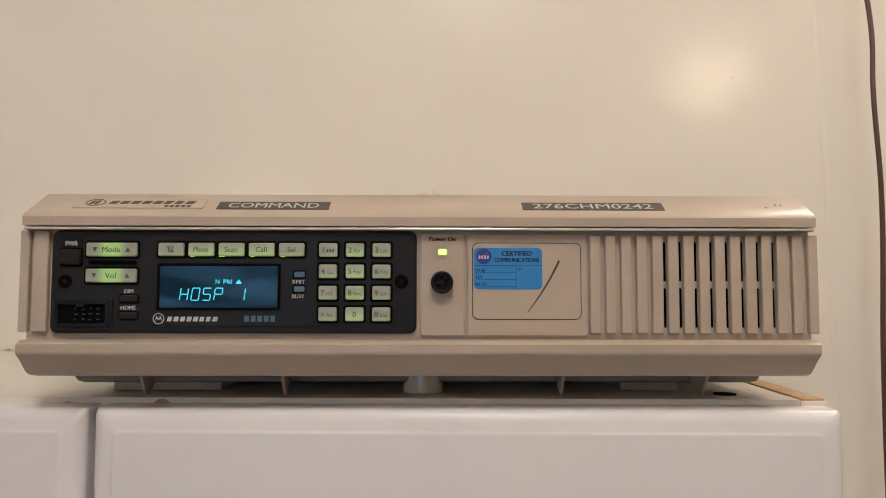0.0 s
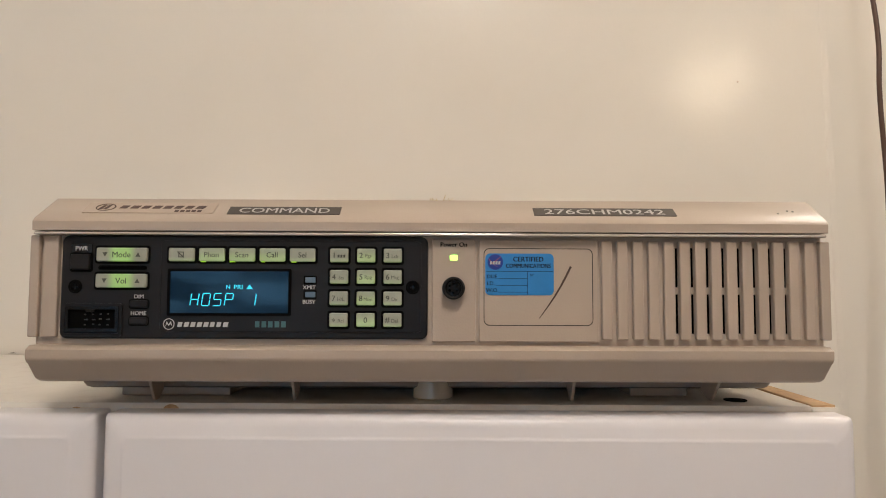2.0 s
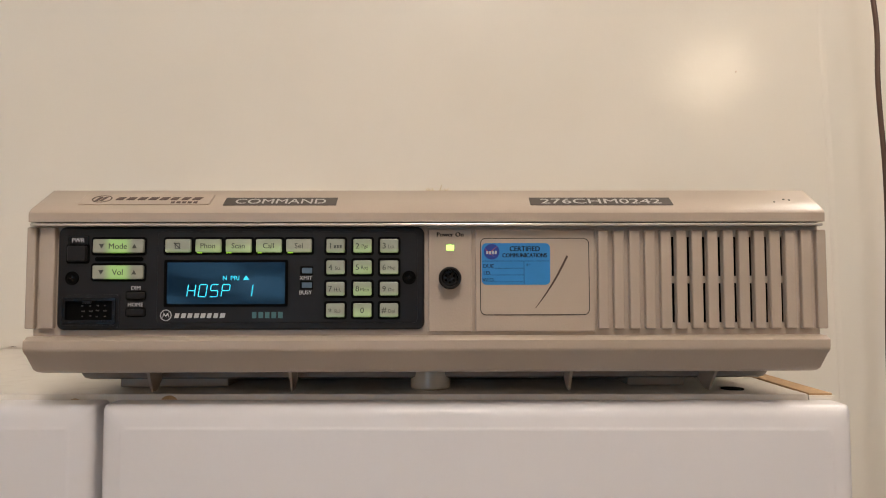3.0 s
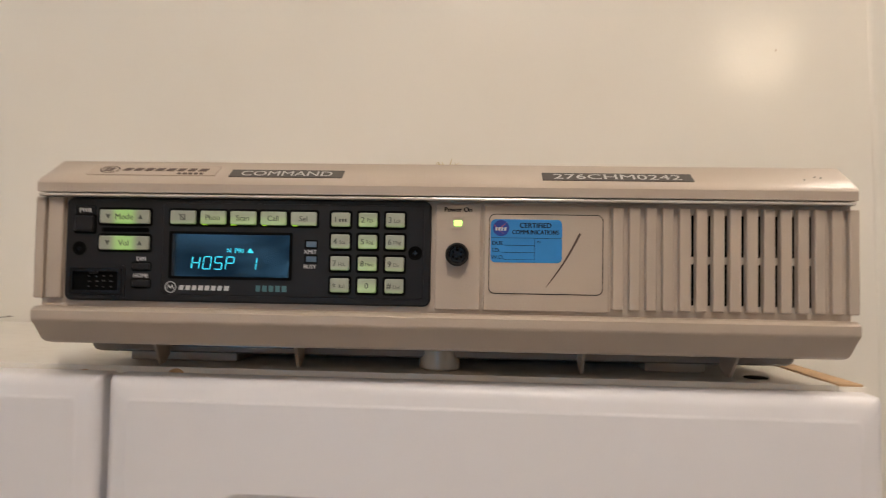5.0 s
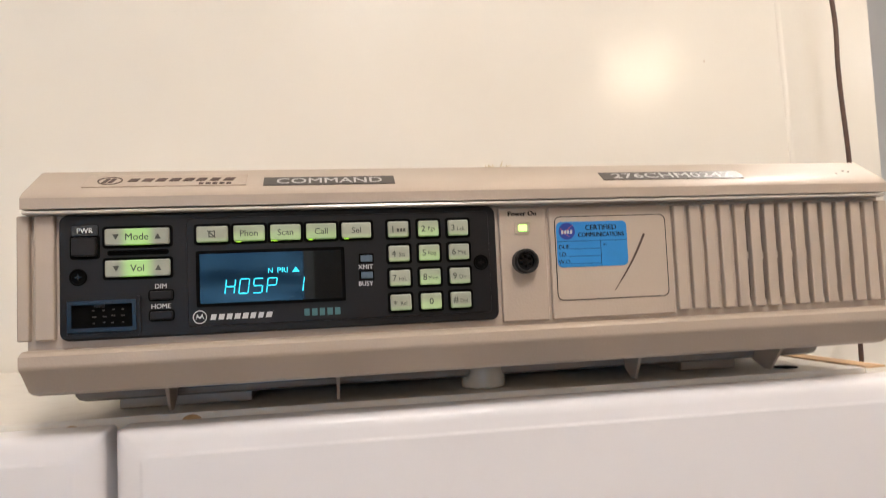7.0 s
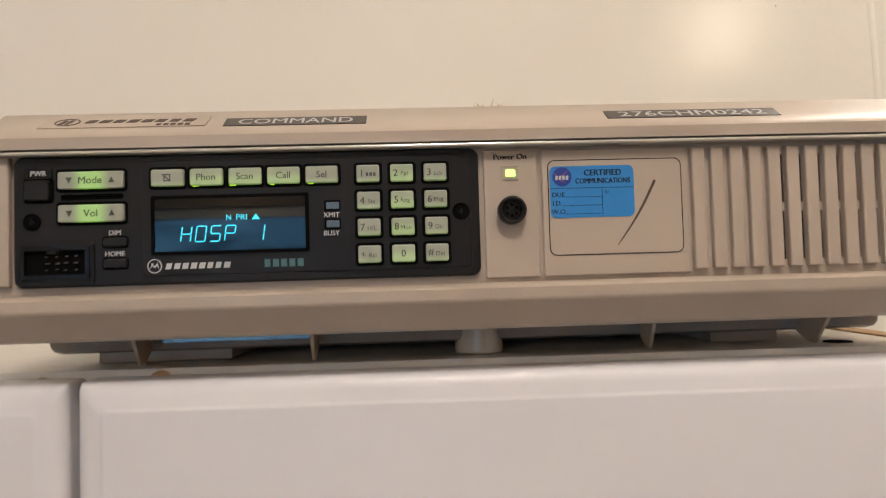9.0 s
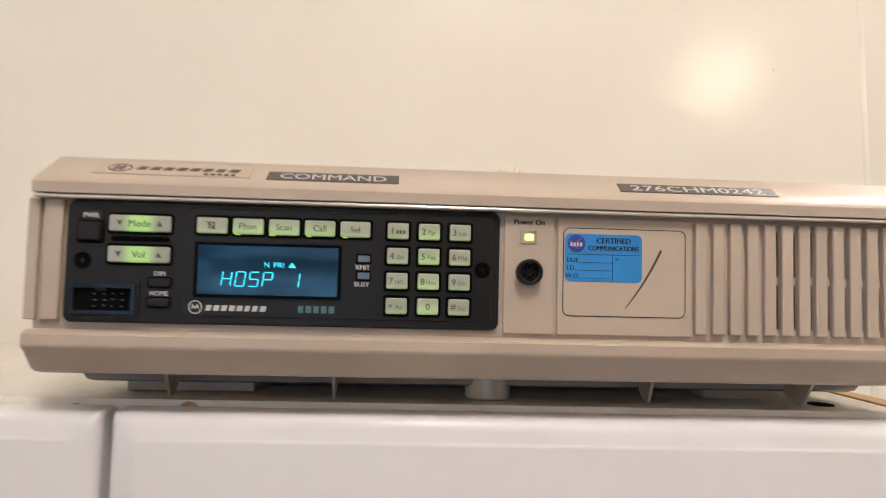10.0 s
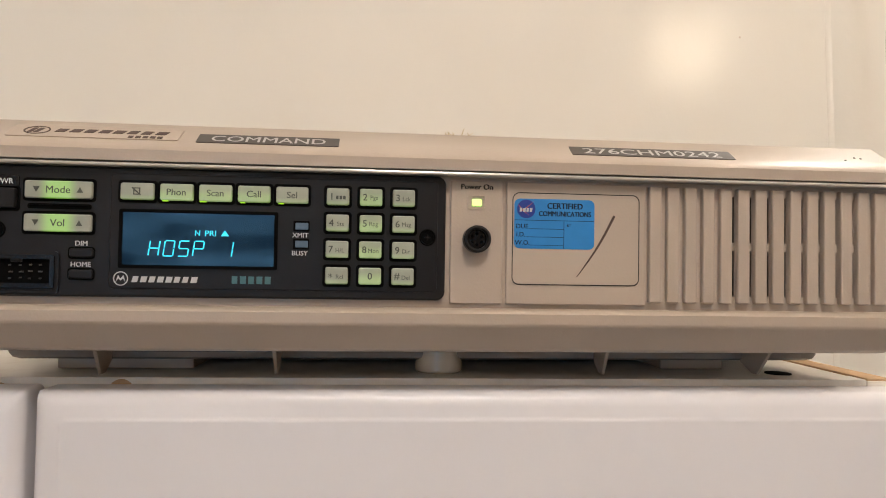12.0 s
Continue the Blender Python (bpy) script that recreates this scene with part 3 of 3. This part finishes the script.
part("emblem_print", emblem, INK_PEN, radio, "worn dark maker's emblem")
for x, v in ((0.1780, 0.0075), (0.1840, 0.0105), (0.1865, 0.0098)):
    spot = bmesh.new()
    loft(spot, [[on_slope(x + 0.0006 * math.cos(k), v + 0.0006 * math.sin(k), q) for k in (0, 1, 2, 3, 4, 5)] for q in (0.0001, -0.0002)])
    part("paint_speck", spot, INK_GREY, radio)

# lint caught on the rear top edge
lint = bmesh.new()
rng = random.Random(8)
for k in range(16):
    p = Vector((0.0065 + rng.uniform(-0.006, 0.006), 0.0132 + rng.uniform(0, 0.003), 1.4128))
    q = p + Vector((rng.uniform(-0.0035, 0.0035), rng.uniform(-0.001, 0.001), rng.uniform(0.0005, 0.0016) + (0.0020 if k == 5 else 0)))
    w = Vector((0.00025, 0, 0))
    d = Vector((0, 0.0003, 0))
    loft(lint, [[p - w, p - d, p + w, p + d], [q - w * 0.6, q - d * 0.6, q + w * 0.6, q + d * 0.6]])
tagged(part("lint", lint, DUST), "yellowed scrap of lint on the radio's top", "lint")

# power lamp and socket panel
part("lamp_panel", plate(0.0022, 0.0240, 1.3405, 1.3916, 0.0006, -0.0002, FACE + 0.001, soft=0.0007), BEIGE, radio)
letters("Power On", 0.0131, 1.3890, 0.0022, radio, INK, -0.0003, width=0.0132, label="black printed words", weight=0.00026)
part("lamp_housing", tray(0.0092, 0.0168, 1.3797, 1.3857, 0.0009, -0.0007, -0.00025, 0.0006), BEIGE, radio)
part("power_lamp", boxed(0.0111, 0.0150, -0.0009, 0.0008, 1.3810, 1.3838, bevel=0.0005), LAMP_GREEN, radio, "lit green power lamp")
socket = part("microphone_socket", ring_of(0.0129, 1.3672, 0.0056, 0.0040, -0.0055, 0.0015, soft=0.0007), BLACK, radio, "black round socket")
part("socket_face", disc(0.0129, 1.3672, 0.0041, -0.0030, 0.001), BLACK_GLOSS, socket)
for k in range(6):
    a = 2 * math.pi * k / 6 + 0.5
    part("contact", disc(0.0129 + 0.0022 * math.cos(a), 1.3672 + 0.0022 * math.sin(a), 0.0006, -0.0033, -0.0025, 10, 0.0001), BLACK_VOID, socket)
part("key_notch", boxed(0.0121, 0.0137, -0.0036, -0.0025, 1.3700, 1.3712, bevel=0.0003), BLACK, socket)

# the blank panel with its certificate sticker
blank = part("blank_panel", plate(0.0256, 0.0856, 1.3405, 1.3916, 0.0006, -0.0002, FACE + 0.001, soft=0.0007), BEIGE, radio)
part("inset_line", tray(0.0280, 0.0826, 1.3487, 1.3872, 0.0030, -0.0004, -0.00025, 0.00034, back=0.001), INK, blank, "thin dark outline of the inset")
part("inset", plate(0.02834, 0.08226, 1.34904, 1.38686, 0.0027, -0.00035, 0.001, soft=0.0001), BEIGE, blank)
pen = bmesh.new()
ax, az, bx, bz = 0.0716, 1.3782, 0.0556, 1.3523
steps = 24
rail_a, rail_b = [], []
for k in range(steps + 1):
    u = k / steps
    bow = 0.0009 * math.sin(math.pi * u)
    cx, cz = ax + (bx - ax) * u + bow * 0.85, az + (bz - az) * u - bow * 0.5
    w = 0.00055 * (1 - 0.7 * u ** 2)
    rail_a.append((cx - w * 0.85, cz + w * 0.5))
    rail_b.append((cx + w * 0.85, cz - w * 0.5))
prism(rail_a + rail_b[::-1], -0.00045, -0.0003, pen)
part("pen_stroke", pen, INK_PEN, blank, "dark slanting pen stroke")
sticker = part("certificate_sticker", plate(0.0288, 0.0630, 1.3638, 1.3846, 0.0024, -0.00055, -0.0002, soft=0.00005), STICKER_BLUE, radio, "blue paper sticker printed in black")
SY = -0.0006
letters("CERTIFIED", 0.0503, 1.3818, 0.0024, sticker, INK, SY, width=0.0150, weight=0.00022)
letters("COMMUNICATIONS", 0.0503, 1.3785, 0.0021, sticker, INK, SY, width=0.0222, weight=0.0002)
for words, x, z in (("DUE", 0.0322, 1.3731), ("I.D.", 0.0316, 1.3697), ("W.O.", 0.0322, 1.3663)):
    letters(words, x, z, 0.0019, sticker, INK, SY, weight=0.00008)
letters("BY", 0.0521, 1.3738, 0.0011, sticker, INK, SY)
rules = bmesh.new()
for x0, x1, z0, z1 in ((0.0290, 0.0628, 1.37555, 1.37575), (0.0498, 0.0500, 1.3640, 1.37555), (0.0352, 0.0498, 1.3720, 1.3722), (0.0340, 0.0498, 1.3686, 1.3688), (0.0352, 0.0498, 1.3652, 1.36535)):
    box(rules, x0, x1, SY - 0.00004, SY + 0.0001, z0, z1)
part("ruled_lines", rules, INK, sticker)
part("round_emblem", disc(0.0338, 1.3803, 0.0039, SY - 0.00005, SY + 0.0001, soft=0.00002), EMBLEM_BLUE, sticker, "round dark blue emblem")
part("emblem_swoosh", prism([(0.0303, 1.3822), (0.0325, 1.3800), (0.0372, 1.3836), (0.0328, 1.3795), (0.0352, 1.3776), (0.0318, 1.3797)], SY - 0.00015, SY), EMBLEM_RED, sticker)
part("emblem_blocks", strip_of_blocks(0.0339, 1.3799, 0.0056, 0.0016, 4, 0.1, SY - 0.00016), INK_WHITE, sticker)

# ---- the control head ----
HY = -0.0012
head = part("control_head", plate(-0.1810, 0.0002, ZB - 0.0002, ZT + 0.0002, 0.0036, HY, FACE + 0.002, soft=0.0011), BLACK, radio, "black control head with backlit keys and a cyan display")
part("ledge", boxed(-0.1935, 0.1985, -0.0046, FACE + 0.001, 1.3929, 1.3944, bevel=0.0007), TRIM_SILVER, radio, "pale satin ledge under the lip")
part("face_plate", plate(-0.1318, -0.0032, ZB + 0.0032, ZT - 0.0022, 0.0020, HY - 0.0004, HY + 0.001, soft=0.0004), BLACK, head)
FY = HY - 0.0004


def socket_key(x0, x1, z0, z1, mat, y, name="key", proud=0.0016, label="", r=0.0009, lip=0.0011):
    """A key in its well; the well is nearly flush, its shade is put into the near-black colour."""
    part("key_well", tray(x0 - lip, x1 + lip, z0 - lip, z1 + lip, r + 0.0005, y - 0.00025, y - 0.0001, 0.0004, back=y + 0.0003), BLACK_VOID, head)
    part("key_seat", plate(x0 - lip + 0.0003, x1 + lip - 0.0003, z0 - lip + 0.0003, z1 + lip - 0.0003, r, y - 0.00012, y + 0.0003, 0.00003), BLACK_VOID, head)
    return part(name, plate(x0, x1, z0, z1, r, y - proud, y, soft=0.0006), mat, head, label)


# number keys
KX, KZ = (-0.0437, -0.0304, -0.0172), (1.3832, 1.3726, 1.3620, 1.3514)
NAMES = (("1", ""), ("2", "Pgs"), ("3", "Lck"), ("4", "Sts"), ("5", "Rpg"), ("6", "Msg"), ("7", "H/L"), ("8", "Mon"), ("9", "Dir"), ("*", "Rcl"), ("0", ""), ("#", "Del"))
for i, (big, small) in enumerate(NAMES):
    cx, cz = KX[i % 3], KZ[i // 3]
    lit = i in (1, 4, 7, 10)
    socket_key(cx - 0.0045, cx + 0.0045, cz - 0.0034, cz + 0.0034, KEY_BRIGHT if lit else KEY, FY, "number_key", label="pale translucent key lit green" if lit else "pale translucent key")
    letters(big, cx - (0.0 if big == "0" else 0.0024), cz, 0.0027, head, INK_GREY, FY - 0.0017, weight=0.00009)
    if small:
        letters(small, cx + 0.0012, cz - 0.0004, 0.0017, head, INK_GREY, FY - 0.0017)
    elif big == "1":
        part("worn_print", strip_of_blocks(cx + 0.0014, cz - 0.0004, 0.0042, 0.0014, 3, 0, FY - 0.0017), INK_GREY, head)

# function keys
for i, words in enumerate(("", "Phon", "Scan", "Call", "Sel")):
    cx = -0.1214 + i * 0.0149
    socket_key(cx - 0.0063, cx + 0.0063, 1.3800, 1.3866, KEY if i in (0, 4) else KEY_BRIGHT, FY, "function_key", label="pale translucent key")
    if words:
        leak = cx - (0.0045 if i != 2 else 0.0052)
        part("light_gap", boxed(leak - 0.0009, leak + 0.0009 + 0.0004 * (i % 3), FY - 0.0011, FY - 0.0003, 1.37965, 1.38005, bevel=0.0001), LEAK, head, "thin green light leak")
        letters(words, cx, 1.3833, 0.0026, head, INK_GREY, FY - 0.0017, weight=0.00007)
    else:
        sign = bmesh.new()
        for x0, x1, z0, z1 in ((-0.0013, 0.0013, -0.0014, -0.0010), (-0.0013, 0.0013, 0.0010, 0.0014), (-0.0013, -0.0009, -0.0010, 0.0010), (0.0009, 0.0013, -0.0010, 0.0010)):
            box(sign, cx + x0, cx + x1, FY - 0.0018, FY - 0.0015, 1.3833 + z0, 1.3833 + z1)
        prism([(cx - 0.0020, 1.3846), (cx - 0.0016, 1.3849), (cx + 0.0016, 1.3820), (cx + 0.0012, 1.3817)], FY - 0.00185, FY - 0.0015, sign)
        part("key_sign", sign, INK_GREY, head)

# rockers, power and small keys
HEAD_Y = HY
for cx, cz, words in ((-0.1508, 1.3832, "Mode"), (-0.1508, 1.3703, "Vol")):
    socket_key(cx - 0.0125, cx + 0.0125, cz - 0.0034, cz + 0.0034, ROCKER, HEAD_Y, "rocker_key", label="pale rocker key lit green in its middle")
    letters(words, cx, cz, 0.0028, head, INK_GREY, HEAD_Y - 0.0017, weight=0.00007)
    part("arrow_down", prism([(cx - 0.0093, cz + 0.0011), (cx - 0.0081, cz - 0.0011), (cx - 0.0069, cz + 0.0011)], HEAD_Y - 0.0018, HEAD_Y - 0.0015), INK_GREY, head)
    part("arrow_up", prism([(cx + 0.0069, cz - 0.0011), (cx + 0.0093, cz - 0.0011), (cx + 0.0081, cz + 0.0011)], HEAD_Y - 0.0018, HEAD_Y - 0.0015), INK_GREY, head)
# shallow frame, the slot's shade given by its near-black colour
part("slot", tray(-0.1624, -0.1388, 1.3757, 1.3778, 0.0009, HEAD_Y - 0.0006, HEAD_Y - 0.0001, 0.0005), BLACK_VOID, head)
socket_key(-0.1756, -0.1664, 1.3757, 1.3834, BLACK, HEAD_Y, "power_key", 0.0022, "black power key")
part("power_hood", plate(-0.1762, -0.1658, 1.3838, 1.3886, 0.0010, HEAD_Y - 0.0006, HEAD_Y + 0.0005, 0.0004), BLACK_GLOSS, head)
letters("PWR", -0.1708, 1.3862, 0.0021, head, INK_WHITE, HEAD_Y - 0.0007, width=0.0060, weight=0.0001)
for words, text_z, key_z in (("DIM", 1.3626, 1.3571), ("HOME", 1.3544, 1.3488)):
    socket_key(-0.1465, -0.1376, key_z, key_z + 0.0035, BLACK, HEAD_Y, "small_key", 0.0010, "small black key", lip=0.0006)
    letters(words, -0.1422, text_z, 0.0019, head, INK_WHITE, HEAD_Y - 0.0002, weight=0.00012)
for words, z in (("XMIT", 1.3712), ("BUSY", 1.3640)):
    # indicator wells barely sunk, coloured near-black as recess shade
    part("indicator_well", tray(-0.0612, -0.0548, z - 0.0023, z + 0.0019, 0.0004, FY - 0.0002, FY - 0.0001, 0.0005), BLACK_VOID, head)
    part("indicator", boxed(-0.0604, -0.0553, FY - 0.0006, FY + 0.0002, z - 0.0016, z + 0.0012, bevel=0.0003), LAMP_OFF, head, "unlit grey-blue indicator")
    letters(words, -0.0584, z - 0.0038, 0.0019, head, INK_WHITE, FY - 0.0002, weight=0.0001)


def screw(cx, cz, y):
    # no hole is cut: the sunk screw's shade is painted near-black
    bm = ring_of(cx, cz, 0.0034, 0.0026, y - 0.0006, y + 0.0005, 28, 0.0003)
    ob = part("screw", bm, BLACK_VOID, head, "black recessed cross-head screw")
    part("screw_face", disc(cx, cz, 0.0027, y - 0.0002, y + 0.0005, 24, 0.0003), BLACK_VOID, head)
    cross = bmesh.new()
    box(cross, cx - 0.0013, cx + 0.0013, y - 0.00025, y, cz - 0.0003, cz + 0.0003)
    box(cross, cx - 0.0003, cx + 0.0003, y - 0.00028, y, cz - 0.0013, cz + 0.0013)
    part("screw_cross", cross, BLACK_GLOSS, head)


screw(-0.1737, 1.3674, HEAD_Y)
screw(-0.0073, 1.3675, FY)

# the flat socket with its pins
part("port_frame", tray(-0.1792, -0.1500, 1.3430, 1.3592, 0.0014, HEAD_Y - 0.0011, HEAD_Y - 0.0002, 0.0014), BLACK, head, "black frame of the flat socket")
part("port_well", tray(-0.1774, -0.1514, 1.3452, 1.3578, 0.0008, HEAD_Y - 0.0018, HEAD_Y - 0.0003, 0.0016), BLACK_GLOSS, head, "black sunk socket")
# floor lies flush with the head; near-black colour stands in for depth shade
part("port_floor", plate(-0.1757, -0.1531, 1.3469, 1.3561, 0.0004, HEAD_Y - 0.0004, HEAD_Y + 0.0004, 0.0001), BLACK_VOID, head)
part("port_key", boxed(-0.1676, -0.1636, HEAD_Y - 0.0016, HEAD_Y - 0.0003, 1.3549, 1.3563, bevel=0.0003), BLACK, head)
rng = random.Random(4)
for i in range(4):
    for j in range(3):
        x, z = -0.1678 + 0.0036 * i + rng.uniform(-0.0003, 0.0003), 1.3488 + 0.0025 * j + rng.uniform(-0.0002, 0.0002)
        part("pin", boxed(x - 0.0003, x + 0.0004 + 0.0006 * (j == 1), HEAD_Y - 0.0014, HEAD_Y, z - 0.00028, z + 0.00028, bevel=0.0001), PIN_DARK, head)

# the display
part("display_frame", tray(-0.1282, -0.0672, 1.3532, 1.3764, 0.0008, FY - 0.0004, FY - 0.0002, 0.0012), BLACK_VOID, head)
display = part("display_glass", plate(-0.1268, -0.0686, 1.3545, 1.3752, 0.0004, FY - 0.0003, FY + 0.0004, 0.0001), GLASS, head, "smoked display glass")
DY = FY - 0.00045


def segment(bm, x0, z0, x1, z1, w=0.00023):
    d = Vector((x1 - x0, z1 - z0)).normalized()
    nrm = Vector((-d.y, d.x)) * w
    a, b = Vector((x0, z0)) + d * 0.0002, Vector((x1, z1)) - d * 0.0002
    prism([(a.x - nrm.x, a.y - nrm.y), (b.x - nrm.x, b.y - nrm.y), (b.x + nrm.x, b.y + nrm.y), (a.x + nrm.x, a.y + nrm.y)], DY, DY + 0.0001, bm)


SEGMENTS = {"H": "bcefg", "O": "abcdef", "S": "acdfg", "P": "abefg", "1": "bc"}
for i, ch in enumerate("HOSP 1"):
    if ch == " ":
        continue
    bm = bmesh.new()
    cx, base, hgt, wid, lean = -0.1147 + i * 0.00562, 1.3582, 0.0060, 0.0037, 0.14
    def spot(u, v):
        return (cx - wid / 2 + u * wid + lean * (v - 0.5) * hgt, base + v * hgt)
    where = {"a": ((0, 1), (1, 1)), "b": ((1, 1), (1, 0.5)), "c": ((1, 0.5), (1, 0)), "d": ((0, 0), (1, 0)), "e": ((0, 0.5), (0, 0)), "f": ((0, 1), (0, 0.5)), "g": ((0, 0.5), (1, 0.5))}
    for s in SEGMENTS[ch]:
        (u0, v0), (u1, v1) = where[s]
        segment(bm, *spot(u0, v0), *spot(u1, v1))
    part("lit_character", bm, SEGMENT, head, "lit cyan segment character")
letters("N", -0.0983, 1.3674, 0.0022, head, SEGMENT, DY, width=0.0019)
letters("PRI", -0.0933, 1.3674, 0.0022, head, SEGMENT, DY, width=0.0042)
part("lit_triangle", prism([(-0.0894, 1.3664), (-0.0862, 1.3664), (-0.0878, 1.3686)], DY, DY + 0.0001), SEGMENT, head)

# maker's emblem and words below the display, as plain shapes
mark = bmesh.new()
pts = [(math.cos(k * math.pi / 16), math.sin(k * math.pi / 16)) for k in range(32)]
loft(mark, [[(-0.1271 + r * a, y, 1.3491 + r * b) for a, b in pts] for r, y in ((0.0028, FY), (0.0028, FY - 0.0001), (0.0024, FY - 0.0001), (0.0024, FY))], False, False)
prism([(-0.1289, 1.3478), (-0.1281, 1.3505), (-0.1272, 1.3490), (-0.1261, 1.3505), (-0.1253, 1.3478), (-0.1262, 1.3492), (-0.1271, 1.3483), (-0.1280, 1.3492)], FY - 0.0001, FY + 0.0001, mark)
strip_of_blocks(-0.1100, 1.3489, 0.0255, 0.0023, 8, 0.25, FY, mark)
part("emblem_print", mark, INK_WHITE, head, "white maker's emblem")
teal = strip_of_blocks(-0.0768, 1.3491, 0.0160, 0.0030, 5, 0.0, FY)
part("emblem_print", teal, INK_TEAL, head, "teal maker's mark")


# ---- the cable beside the cabinet ----
curve = bpy.data.curves.new("cable", "CURVE")
curve.dimensions, curve.bevel_depth, curve.bevel_resolution = "3D", 0.0021, 4
spline = curve.splines.new("BEZIER")
way = [(0.385, 0.262, 2.44), (0.388, 0.255, 1.95), (0.394, 0.250, 1.66), (0.3998, 0.2485, 1.590), (0.3992, 0.2485, 1.545), (0.4035, 0.249, 1.448), (0.4005, 0.250, 1.30), (0.402, 0.252, 1.0), (0.398, 0.262, 0.4), (0.398, 0.285, 0.012)]
spline.bezier_points.add(len(way) - 1)
for p, co3 in zip(spline.bezier_points, way):
    p.co, p.handle_left_type, p.handle_right_type = co3, "AUTO", "AUTO"
maker = bpy.data.objects.new("cable", curve)
scene.collection.objects.link(maker)
bpy.context.view_layer.update()
mesh = bpy.data.meshes.new_from_object(maker.evaluated_get(bpy.context.evaluated_depsgraph_get()))
bpy.data.objects.remove(maker)
mesh.materials.clear()
mesh.materials.append(CABLE)
tagged(new("cable", mesh), "thin dark brown cable hanging beside the wall", "cable")
